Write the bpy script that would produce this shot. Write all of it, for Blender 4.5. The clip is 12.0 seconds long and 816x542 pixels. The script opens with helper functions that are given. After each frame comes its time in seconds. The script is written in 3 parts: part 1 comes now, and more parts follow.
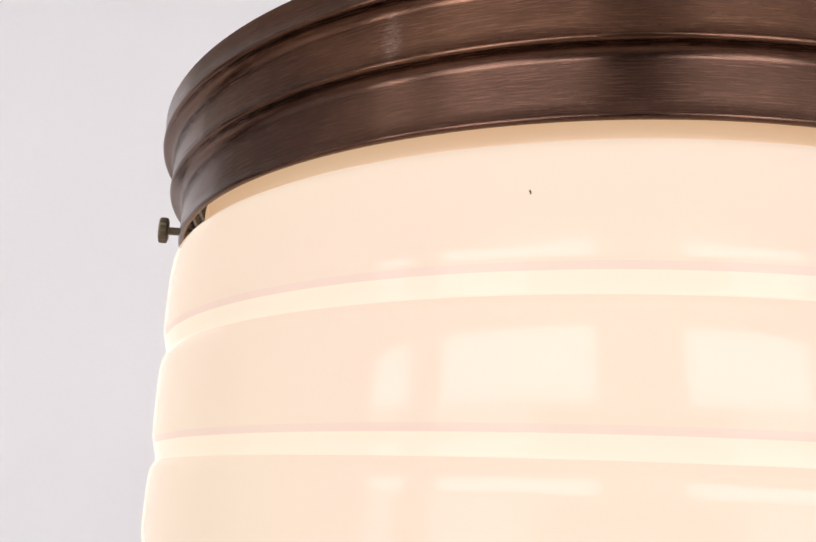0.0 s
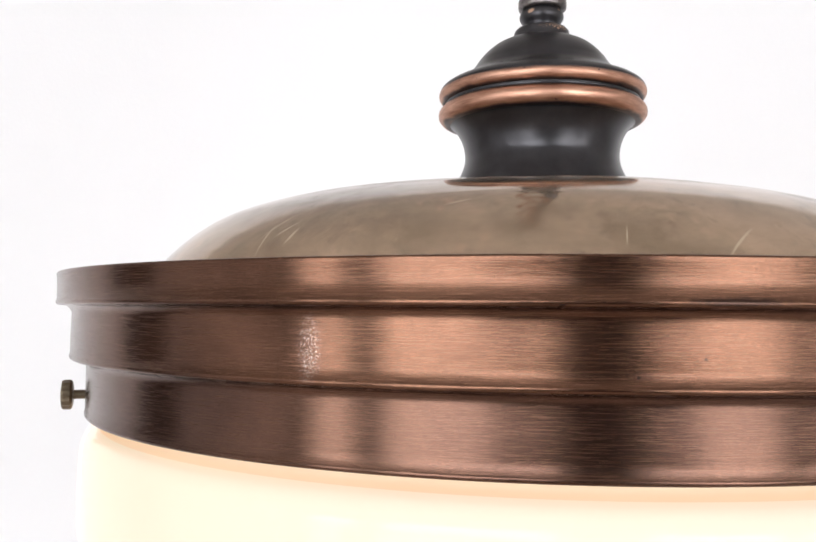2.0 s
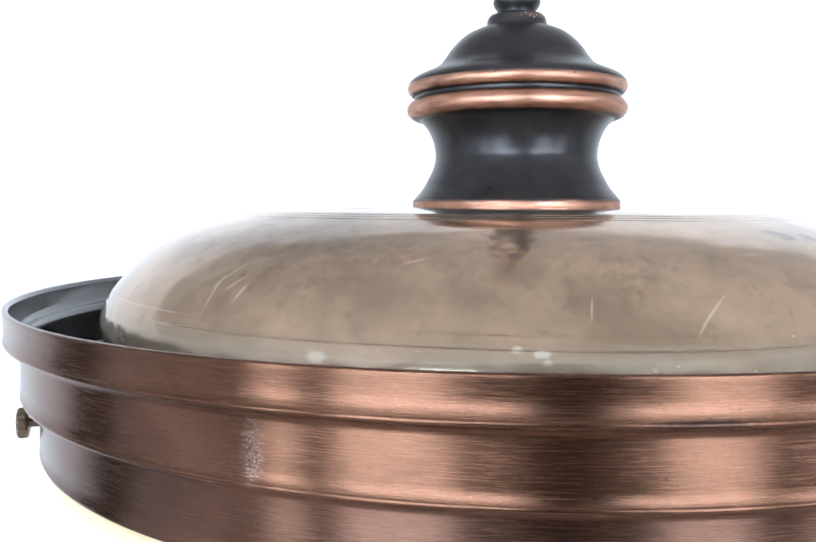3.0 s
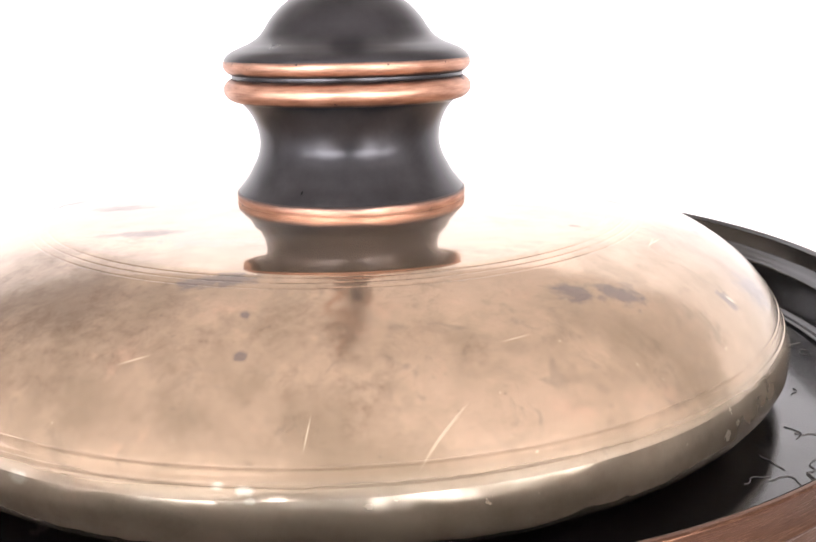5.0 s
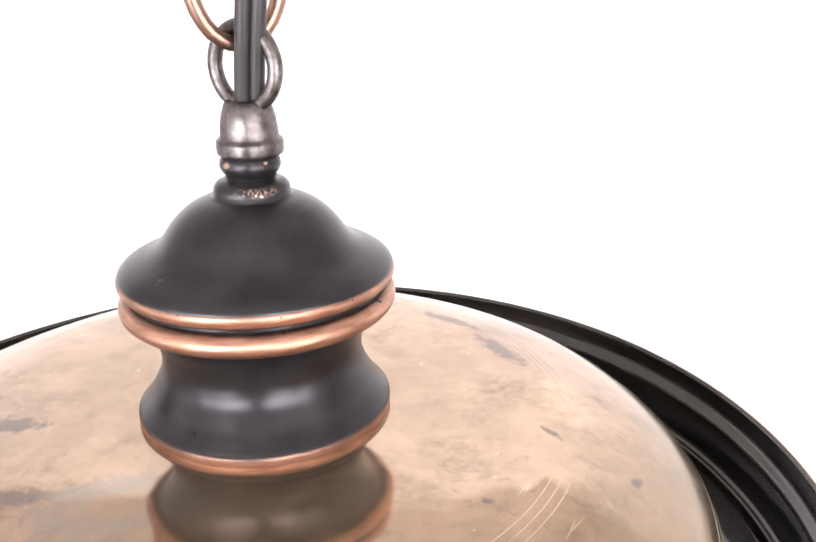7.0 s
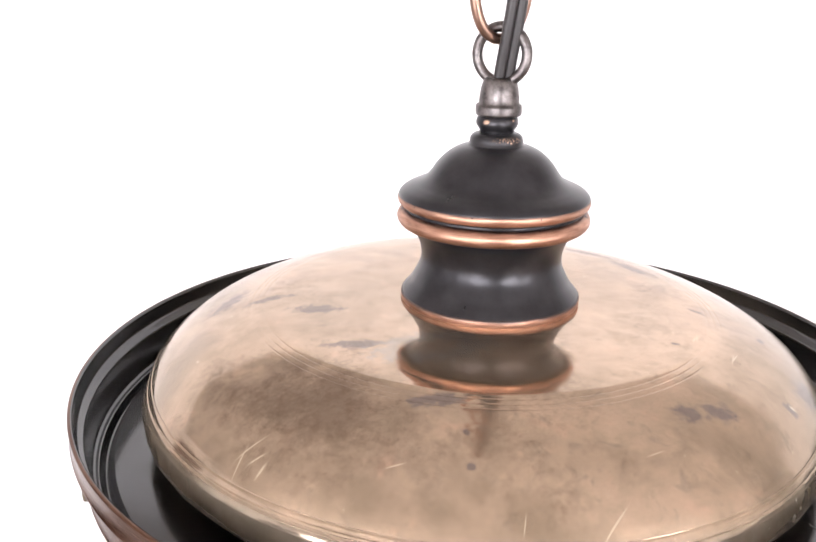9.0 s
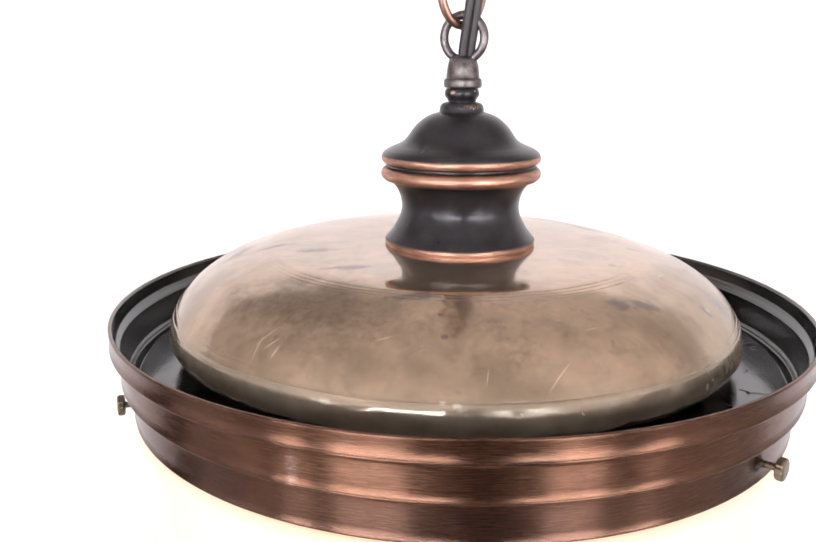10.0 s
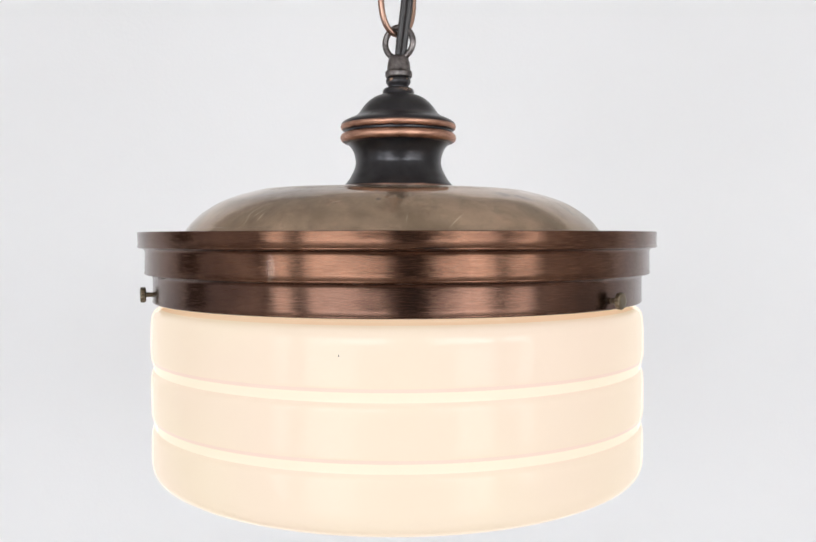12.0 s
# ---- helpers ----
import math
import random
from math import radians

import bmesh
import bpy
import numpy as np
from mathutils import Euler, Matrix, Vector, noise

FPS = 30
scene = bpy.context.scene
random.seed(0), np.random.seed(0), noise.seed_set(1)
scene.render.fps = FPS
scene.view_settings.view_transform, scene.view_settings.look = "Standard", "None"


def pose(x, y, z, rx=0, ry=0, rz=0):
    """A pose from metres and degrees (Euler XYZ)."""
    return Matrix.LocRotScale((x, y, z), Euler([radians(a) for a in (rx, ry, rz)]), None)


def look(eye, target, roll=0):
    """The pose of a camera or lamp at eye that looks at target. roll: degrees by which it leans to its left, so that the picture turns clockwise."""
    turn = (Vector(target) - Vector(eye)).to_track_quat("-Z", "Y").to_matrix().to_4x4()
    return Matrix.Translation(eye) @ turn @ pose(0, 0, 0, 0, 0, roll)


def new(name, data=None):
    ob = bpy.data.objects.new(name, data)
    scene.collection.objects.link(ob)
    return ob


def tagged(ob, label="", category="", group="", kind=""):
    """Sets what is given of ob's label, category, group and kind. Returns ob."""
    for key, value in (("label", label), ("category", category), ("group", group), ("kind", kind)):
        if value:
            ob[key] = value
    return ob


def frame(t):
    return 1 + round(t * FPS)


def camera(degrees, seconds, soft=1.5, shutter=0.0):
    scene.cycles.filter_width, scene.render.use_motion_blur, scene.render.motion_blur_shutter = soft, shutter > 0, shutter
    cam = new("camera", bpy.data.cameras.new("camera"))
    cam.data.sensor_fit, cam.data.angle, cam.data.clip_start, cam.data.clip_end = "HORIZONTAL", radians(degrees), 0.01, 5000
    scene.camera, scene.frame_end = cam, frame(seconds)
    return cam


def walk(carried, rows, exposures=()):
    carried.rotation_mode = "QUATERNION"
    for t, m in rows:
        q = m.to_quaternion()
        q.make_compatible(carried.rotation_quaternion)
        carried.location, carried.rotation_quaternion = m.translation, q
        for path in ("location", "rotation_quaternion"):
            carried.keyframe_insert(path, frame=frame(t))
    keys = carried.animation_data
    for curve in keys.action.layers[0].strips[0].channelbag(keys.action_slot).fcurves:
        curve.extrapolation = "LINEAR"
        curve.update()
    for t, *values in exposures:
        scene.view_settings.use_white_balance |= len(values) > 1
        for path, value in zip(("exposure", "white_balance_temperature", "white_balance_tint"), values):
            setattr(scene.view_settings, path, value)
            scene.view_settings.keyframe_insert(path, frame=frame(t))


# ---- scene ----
LENS = 50.44
cam = camera(LENS, 12.0, soft=1.6)


def at(x, y, z, yaw, pitch, roll):
    return pose(x, y, z, 90 + pitch, 0, yaw) @ pose(0, 0, 0, 0, 0, roll)


PATH = [
    (0.0, -0.0337, -0.3287, -0.1242, 5.866, 14.902, 2.321),
    (0.5, -0.0263, -0.3326, -0.0893, 4.936, 11.794, 1.409),
    (1.0, -0.0284, -0.3287, -0.0649, 3.862, 8.867, 0.761),
    (1.5, -0.0272, -0.3158, -0.0358, 3.401, 5.977, 0.697),
    (2.0, -0.0314, -0.3104, -0.0097, 2.899, 2.610, 0.479),
    (2.5, -0.0270, -0.3069, 0.0120, 2.652, -0.837, 0.278),
    (4.5, -0.0004, -0.2682, 0.0608, 2.180, -12.935, -1.056),
    (5.0, 0.0334, -0.2652, 0.0778, 3.447, -15.849, -1.042),
    (5.5, 0.0767, -0.2496, 0.0903, 4.698, -18.351, -1.123),
    (6.0, 0.0912, -0.2225, 0.1105, 5.863, -19.796, -1.374),
    (6.5, 0.0828, -0.2110, 0.1324, 6.681, -20.384, -1.022),
    (7.0, 0.0656, -0.2125, 0.1478, 6.598, -20.481, -0.458),
    (7.5, 0.0343, -0.2250, 0.1597, 5.545, -20.635, 0.447),
    (9.5, -0.0208, -0.3649, 0.1334, 1.767, -16.821, 0.499),
    (10.0, -0.0153, -0.4014, 0.1133, 1.232, -14.040, 0.118),
    (10.5, -0.0175, -0.4303, 0.0853, 0.583, -10.839, -0.184),
    (11.0, -0.0118, -0.4722, 0.0541, 0.122, -8.100, -0.312),
    (11.5, 0.0050, -0.5146, 0.0225, -0.082, -5.134, -0.122),
    (12.0, 0.0068, -0.5555, -0.0031, 0.034, -2.187, -0.058),
]
EXPOSURES = [
    (0.0, -0.24, 6650, 15), (0.8, -0.12, 6600, 14), (1.5, 0.06, 6500, 11), (2.1, 0.13, 6500, 11), (2.5, 0.24, 5550, 4), (4.5, 1.15, 6600, 16),
    (5.5, 1.10, 6600, 16), (6.5, 1.02, 6600, 16), (7.5, 0.84, 6600, 16), (9.5, 0.70, 6560, 16), (10.5, 0.07, 6560, 16), (11.5, -0.18, 6450, 10), (12.0, -0.18, 6420, 9),
]
walk(cam, [(t, at(*p)) for t, *p in PATH], EXPOSURES)

# ------------------------------------------------------------------ light
# a bright room: daylight falls in through tall windows behind the camera, sky above the rail, ground below it
FRONT_Y = -2.0
BACK_Y = 0.95
LEFT_X, RIGHT_X = -3.1, 3.7
FLOOR_Z, CEILING_Z = -1.55, 0.82
RAIL_LOW, RAIL_HIGH = -0.004, 0.004
PANE_LOW, PANE_HIGH = -1.10, 0.48
LOWER = [(-2.68, -2.02), (-1.56, -0.55), (0.88, 1.75), (2.60, 3.50)]
UPPER = [(-2.65, -1.85), (-1.48, -0.08), (0.50, 1.72), (1.95, 3.40)]
PANES = [(a, b, PANE_LOW, RAIL_LOW, 0.45) for a, b in LOWER] + [(a, b, RAIL_HIGH, PANE_HIGH, 1.0) for a, b in UPPER]
WINDOW_POWER = 34.5      # watts per square metre of glass
SHADE_GLOW = 0.70

world = bpy.data.worlds.new("world")
scene.world = world
world.use_nodes = True
wn = world.node_tree.nodes
sky = wn.new("ShaderNodeTexSky")
sky.sky_type = "NISHITA"
sky.sun_disc = False
sky.sun_elevation = radians(38)
sky.sun_rotation = radians(120)
wn["Background"].inputs["Strength"].default_value = 0.08
world.node_tree.links.new(sky.outputs[0], wn["Background"].inputs["Color"])

for a, b, low, high, share in PANES:
    glow = bpy.data.lights.new("window_daylight", "AREA")
    glow.shape = "RECTANGLE"
    glow.size, glow.size_y = b - a, high - low
    glow.energy = WINDOW_POWER * share * glow.size * glow.size_y
    glow.color = (0.94, 0.97, 1.0)
    ob = new("window_daylight", glow)
    mid = Vector(((a + b) / 2, FRONT_Y - 0.03, (low + high) / 2))
    ob.matrix_world = look(mid, mid + Vector((0, 1, 0)))


# ------------------------------------------------------------------ materials
def mat(name, colour, rough=0.5, metal=0.0, **more):
    m = bpy.data.materials.new(name)
    m.use_nodes = True
    b = m.node_tree.nodes["Principled BSDF"]
    b.inputs["Base Color"].default_value = (*colour, 1)
    b.inputs["Roughness"].default_value = rough
    b.inputs["Metallic"].default_value = metal
    for k, v in more.items():
        b.inputs[k.replace("_", " ")].default_value = v
    return m


class Net:
    """Short hand for node trees."""

    def __init__(self, m):
        self.m, self.t = m, m.node_tree
        self.b = self.t.nodes["Principled BSDF"]

    def n(self, kind, **props):
        node = self.t.nodes.new("ShaderNode" + kind)
        for k, v in props.items():
            if k == "operation":
                node.operation = v
            elif k == "blend_type":
                node.blend_type = v
            elif k == "data_type":
                node.data_type = v
        return node

    def link(self, a, b):
        self.t.links.new(a, b)

    def math(self, op, a, b=None, c=None):
        node = self.n("Math", operation=op)
        for i, v in enumerate((a, b, c)):
            if v is None:
                continue
            if isinstance(v, (int, float)):
                node.inputs[i].default_value = v
            else:
                self.link(v, node.inputs[i])
        return node.outputs[0]

    def place(self):
        return self.n("TexCoord").outputs["Object"]

    def polar(self):
        """Angle round the upright axis, radius and height of the shaded point."""
        s = self.n("SeparateXYZ")
        self.link(self.place(), s.inputs[0])
        a = self.math("ARCTAN2", s.outputs[1], s.outputs[0])
        r = self.math("SQRT", self.math("ADD", self.math("POWER", s.outputs[0], 2), self.math("POWER", s.outputs[1], 2)))
        return a, r, s.outputs[2]

    def vec(self, x, y, z):
        c = self.n("CombineXYZ")
        for i, v in enumerate((x, y, z)):
            if isinstance(v, (int, float)):
                c.inputs[i].default_value = v
            else:
                self.link(v, c.inputs[i])
        return c.outputs[0]

    def noise(self, vector, scale, detail=4, rough=0.55, distort=0.0):
        x = self.n("TexNoise")
        self.link(vector, x.inputs["Vector"])
        x.inputs["Scale"].default_value = scale
        x.inputs["Detail"].default_value = detail
        x.inputs["Roughness"].default_value = rough
        x.inputs["Distortion"].default_value = distort
        return x.outputs["Fac"]

    def ramp(self, v, lo, hi, a=0.0, b=1.0):
        x = self.n("MapRange")
        self.link(v, x.inputs[0])
        for i, k in enumerate((lo, hi, a, b)):
            x.inputs[i + 1].default_value = k
        return x.outputs[0]

    def mix(self, fac, a, b):
        x = self.n("MixRGB")
        for i, v in enumerate((fac, a, b)):
            if isinstance(v, tuple):
                x.inputs[i].default_value = (*v, 1)
            elif isinstance(v, (int, float)):
                x.inputs[i].default_value = v
            else:
                self.link(v, x.inputs[i])
        return x.outputs[0]

    def bump(self, height, strength, distance):
        x = self.n("Bump")
        x.inputs["Strength"].default_value = strength
        x.inputs["Distance"].default_value = distance
        self.link(height, x.inputs["Height"])
        return x.outputs[0]

    def to(self, **kw):
        for k, v in kw.items():
            self.link(v, self.b.inputs[k.replace("_", " ")])


def plaster(name, colour):
    m = mat(name, colour, 0.75)
    k = Net(m)
    p = k.place()
    cloud = k.noise(p, 1.3, 3)
    k.to(Base_Color=k.mix(k.ramp(cloud, 0.3, 0.7), tuple(c * 0.97 for c in colour), colour))
    k.to(Normal=k.bump(k.noise(p, 160, 3), 0.1, 0.002))
    return m


def spot(k, wob, centre, size, soft=0.35):
    """A mask round a place in space, ragged at its edge."""
    s = k.n("SeparateXYZ")
    k.link(k.place(), s.inputs[0])
    total = None
    for i in range(3):
        u = k.math("DIVIDE", k.math("SUBTRACT", s.outputs[i], centre[i]), size[i])
        u = k.math("MULTIPLY", u, u)
        total = u if total is None else k.math("ADD", total, u)
    d = k.math("ADD", k.math("SQRT", total), k.math("MULTIPLY", k.math("SUBTRACT", wob, 0.5), 1.6))
    return k.ramp(d, 1.0 + soft, 1.0 - soft)


def brushed_copper():
    """Antique copper, turned and brushed round the axis, with browned patina and a greyer lowest band."""
    m = mat("antique_brushed_copper", (0.3, 0.14, 0.09), 0.3, 1.0)
    k = Net(m)
    a, r, z = k.polar()
    along = k.math("ADD", z, r)
    lines = k.noise(k.vec(k.math("MULTIPLY", a, 14.0), 0.0, k.math("MULTIPLY", along, 3600)), 1.0, 6, 0.75)
    fine = k.noise(k.vec(k.math("MULTIPLY", a, 70.0), 3.0, k.math("MULTIPLY", along, 6400)), 1.0, 4, 0.65)
    cloud = k.noise(k.place(), 24, 5, 0.6, 0.4)
    pits = k.noise(k.place(), 620, 2, 0.5)
    grain = k.noise(k.place(), 3400, 3, 0.7)
    tone = k.mix(k.ramp(cloud, 0.35, 0.68), (0.080, 0.037, 0.023), (0.152, 0.075, 0.046))
    tone = k.mix(k.math("MULTIPLY", k.ramp(lines, 0.48, 0.66), 0.22), tone, (0.30, 0.165, 0.105))
    tone = k.mix(k.math("MULTIPLY", k.ramp(fine, 0.50, 0.66), 0.15), tone, (0.075, 0.034, 0.025))
    # lowest band mixed towards grey
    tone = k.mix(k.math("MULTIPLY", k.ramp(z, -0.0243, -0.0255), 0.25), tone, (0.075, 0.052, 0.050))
    tone = k.mix(k.math("MULTIPLY", k.ramp(grain, 0.52, 0.70), 0.24), tone, (0.30, 0.17, 0.11))
    tone = k.mix(k.math("MULTIPLY", k.ramp(grain, 0.46, 0.32), 0.28), tone, (0.055, 0.03, 0.024))
    tone = k.mix(k.ramp(pits, 0.74, 0.77), tone, (0.04, 0.022, 0.018))
    # a pale scuff on the middle band and dark wear under the top band
    wob = k.noise(k.place(), 900, 4, 0.7)
    scuff = k.math("MULTIPLY", spot(k, wob, (-0.0590, -0.1442, -0.0175), (0.0022, 0.0022, 0.0058)), k.ramp(k.noise(k.place(), 2600, 3), 0.45, 0.65))
    tone = k.mix(k.math("MULTIPLY", scuff, 0.26), tone, (0.75, 0.68, 0.66))
    wear = spot(k, wob, (0.0190, -0.1590, -0.0078), (0.0085, 0.004, 0.0008))
    for x, y, z2, size in ((0.0244, -0.1583, -0.0055, 0.0004), (-0.0440, -0.1540, -0.0047, 0.0003), (-0.0557, -0.1502, -0.0064, 0.0003), (0.0016, -0.1557, -0.0212, 0.0003), (0.0134, -0.1552, -0.0179, 0.0003)):
        wear = k.math("MAXIMUM", wear, spot(k, wob, (x, y, z2), (size, size * 2, size)))
    tone = k.mix(k.math("MULTIPLY", wear, 0.8), tone, (0.025, 0.016, 0.014))
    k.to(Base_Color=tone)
    k.b.inputs["Coat Weight"].default_value = 0.08
    k.b.inputs["Coat Roughness"].default_value = 0.22
    k.to(Roughness=k.ramp(lines, 0.3, 0.7, 0.19, 0.32))
    both = k.math("ADD", k.math("ADD", lines, k.math("MULTIPLY", grain, 0.25)), k.math("MULTIPLY", pits, 0.2))
    k.to(Normal=k.bump(both, 0.05, 0.0003))
    m.node_tree.nodes["Principled BSDF"].inputs["Anisotropic"].default_value = 0.85
    m.node_tree.nodes["Principled BSDF"].inputs["Anisotropic Rotation"].default_value = 0.25
    tan = k.n("Tangent")
    tan.direction_type, tan.axis = "RADIAL", "Z"
    k.link(tan.outputs[0], k.b.inputs["Tangent"])
    return m


def stain(k, p, wob, x, y, sx, sy, turn, soft=0.35):
    """A mask round a place on the dome, longer one way, with a ragged edge."""
    s = k.n("SeparateXYZ")
    k.link(p, s.inputs[0])
    c, n = math.cos(radians(turn)), math.sin(radians(turn))
    dx = k.math("SUBTRACT", s.outputs[0], x)
    dy = k.math("SUBTRACT", s.outputs[1], y)
    u = k.math("DIVIDE", k.math("ADD", k.math("MULTIPLY", dx, c), k.math("MULTIPLY", dy, n)), sx)
    v = k.math("DIVIDE", k.math("SUBTRACT", k.math("MULTIPLY", dy, c), k.math("MULTIPLY", dx, n)), sy)
    d = k.math("SQRT", k.math("ADD", k.math("MULTIPLY", u, u), k.math("MULTIPLY", v, v)))
    d = k.math("ADD", d, k.math("MULTIPLY", k.math("SUBTRACT", wob, 0.5), 3.4))
    return k.ramp(d, 1.0 + soft, 1.0 - soft)


# dark spots on the brass: x, y, half length, half width, turn
STAINS = [
    (0.0643, -0.0402, 0.0014, 0.0011, 0), (0.0587, -0.0815, 0.0042, 0.0030, 20), (0.0696, -0.0775, 0.0050, 0.0034, 10),
    (0.0655, 0.0425, 0.0110, 0.0030, -52), (0.0480, 0.0635, 0.0120, 0.0026, -30), (-0.0655, -0.0210, 0.0085, 0.0036, 5),
    (-0.0860, -0.0095, 0.0095, 0.0022, 20), (-0.0175, -0.0868, 0.0065, 0.0026, 4), (-0.0245, -0.0872, 0.0036, 0.0022, 0),
    (-0.0100, -0.1000, 0.0016, 0.0008, -40), (-0.0087, -0.1110, 0.0013, 0.0010, 0), (0.1019, -0.0183, 0.0022, 0.0012, 60),
    (0.0990, -0.0600, 0.0026, 0.0020, 0), (0.0800, -0.0070, 0.0030, 0.0010, -40), (-0.0470, -0.0520, 0.0090, 0.0030, 8),
    (0.1104, -0.0431, 0.0070, 0.0040, 60), (-0.1030, -0.0040, 0.0100, 0.0040, 60),
]


# fine bright scratches: x, y, half length, half width, turn
SCRATCHES = [
    (0.0310, -0.1200, 0.0055, 0.0004, 48), (-0.0745, -0.0960, 0.0050, 0.0004, 20), (-0.0775, -0.0985, 0.0040, 0.0004, 60), (-0.0720, -0.1000, 0.0030, 0.0005, 10),
    (-0.0700, -0.1035, 0.0022, 0.0008, 40), (0.0833, -0.0440, 0.0040, 0.0003, 70), (0.0845, -0.0425, 0.0040, 0.0003, 60), (0.0734, -0.0335, 0.0030, 0.0003, 75), (0.0720, -0.0350, 0.0026, 0.0003, 65),
    (0.0060, -0.1235, 0.0022, 0.0003, 80), (0.1000, -0.0585, 0.0012, 0.0010, 0), (0.0450, -0.1000, 0.0030, 0.0003, 30), (-0.0300, -0.1100, 0.0030, 0.0004, 10),
]


# chips with their white glints painted in: x, y, z, size
CHIP_GLINTS = [(-0.0045, -0.1306, -0.0012, 0.0009), (-0.0095, -0.1300, -0.0004, 0.0007), (-0.0500, -0.1215, -0.0035, 0.0012), (-0.0035, -0.1306, -0.0030, 0.0006)]


def aged_brass():
    m = mat("aged_brass", (0.55, 0.41, 0.25), 0.14, 1.0)
    k = Net(m)
    p = k.place()
    a, r, z = k.polar()
    big = k.noise(p, 21, 7, 0.66, 0.2)
    mid = k.noise(p, 70, 8, 0.70)
    small = k.noise(p, 340, 3, 0.6)
    wob = k.noise(p, 330, 6, 0.7)
    tone = k.mix(k.ramp(big, 0.35, 0.66), (0.41, 0.306, 0.220), (0.63, 0.464, 0.336))
    tone = k.mix(k.math("MULTIPLY", k.ramp(mid, 0.48, 0.62), 0.36), tone, (0.29, 0.225, 0.155))
    dirt = k.math("MULTIPLY", k.ramp(k.noise(p, 130, 6, 0.72, 1.2), 0.54, 0.64), k.ramp(k.noise(p, 26, 3), 0.42, 0.62))
    tone = k.mix(k.math("MULTIPLY", dirt, 0.5), tone, (0.27, 0.22, 0.17))
    tone = k.mix(k.math("MULTIPLY", k.ramp(mid, 0.42, 0.32), 0.35), tone, (0.78, 0.50, 0.36))
    tone = k.mix(k.math("MULTIPLY", k.ramp(small, 0.66, 0.72), 0.3), tone, (0.22, 0.18, 0.14))
    tone = k.mix(k.math("MULTIPLY", k.ramp(k.noise(p, 420, 2), 0.74, 0.78), 0.6), tone, (0.95, 0.82, 0.62))
    # mottled tarnish, browner down the side to paint in the dim room mirrored there
    tarnish_shade = k.math("MULTIPLY", k.ramp(r, 0.088, 0.112), k.ramp(k.noise(p, 14, 4, 0.6, 0.5), 0.36, 0.6))
    tone = k.mix(k.math("MULTIPLY", tarnish_shade, 0.62), tone, (0.235, 0.18, 0.12))
    cloud = stain(k, p, k.noise(p, 60, 5, 0.7), -0.060, -0.083, 0.030, 0.014, -30, 0.6)
    tone = k.mix(k.math("MULTIPLY", cloud, 0.72), tone, (0.19, 0.14, 0.10))
    cloud2 = stain(k, p, k.noise(p, 70, 4, 0.6), -0.1100, -0.045, 0.016, 0.008, 65, 0.4)
    tone = k.mix(k.math("MULTIPLY", cloud2, 0.5), tone, (0.24, 0.20, 0.16))
    # grainy brown crust, thickest in the clouded patch
    crust = k.math("MULTIPLY", k.math("MULTIPLY", k.ramp(k.noise(p, 260, 9, 0.82), 0.45, 0.60), k.ramp(z, 0.001, 0.006)), k.math("MAXIMUM", cloud, k.math("MULTIPLY", k.ramp(k.noise(p, 33, 4, 0.6), 0.52, 0.66), 0.45)))
    tone = k.mix(k.math("MULTIPLY", crust, 0.85), tone, (0.185, 0.125, 0.082))
    spots = None
    for one in STAINS:
        mask = stain(k, p, wob, *one)
        spots = mask if spots is None else k.math("MAXIMUM", spots, mask)
    tone = k.mix(k.math("MULTIPLY", spots, 0.72), tone, (0.17, 0.15, 0.15))
    pale = stain(k, p, wob, -0.021, -0.052, 0.015, 0.008, 20, 0.5)
    edge = k.math("MULTIPLY", pale, k.math("SUBTRACT", 1.0, pale))
    tone = k.mix(k.math("MULTIPLY", edge, 2.6), tone, (0.40, 0.37, 0.33))
    scratch = None
    steady_edge = k.ramp(wob, 0.0, 1.0, 0.40, 0.60)
    for x, y, long, wide, turn in SCRATCHES:
        mask = stain(k, p, steady_edge, x, y, long * 0.85, wide * 0.55, turn, 0.5)
        scratch = mask if scratch is None else k.math("MAXIMUM", scratch, mask)
    tone = k.mix(k.math("MULTIPLY", scratch, 0.55), tone, (0.88, 0.76, 0.58))
    # glints of the chips along the lower groove, put into the colour
    chip_glint = None
    for x, y, z2, size in CHIP_GLINTS:
        mask = spot(k, wob, (x, y, z2), (size * 1.8, size * 1.8, size), 0.3)
        chip_glint = mask if chip_glint is None else k.math("MAXIMUM", chip_glint, mask)
    tone = k.mix(k.math("MULTIPLY", chip_glint, 0.8), tone, (0.92, 0.86, 0.74))
    # fine worn flecks and a rubbed haze of hairlines
    hair = k.noise(k.vec(k.math("MULTIPLY", a, 7.0), k.math("MULTIPLY", r, 900), k.math("MULTIPLY", z, 300)), 1.0, 5, 0.75)
    tone = k.mix(k.math("MULTIPLY", k.ramp(hair, 0.55, 0.72), 0.22), tone, (0.30, 0.25, 0.19))
    tone = k.mix(k.math("MULTIPLY", k.ramp(k.noise(p, 700, 2), 0.72, 0.76), 0.4), tone, (0.14, 0.12, 0.10))
    dull = k.math("MULTIPLY", k.ramp(z, 0.001, -0.003), k.ramp(k.noise(p, 45, 5, 0.6), 0.25, 0.55, 0.5, 1.0))
    tone = k.mix(k.math("MULTIPLY", dull, 0.6), tone, (0.40, 0.35, 0.275))
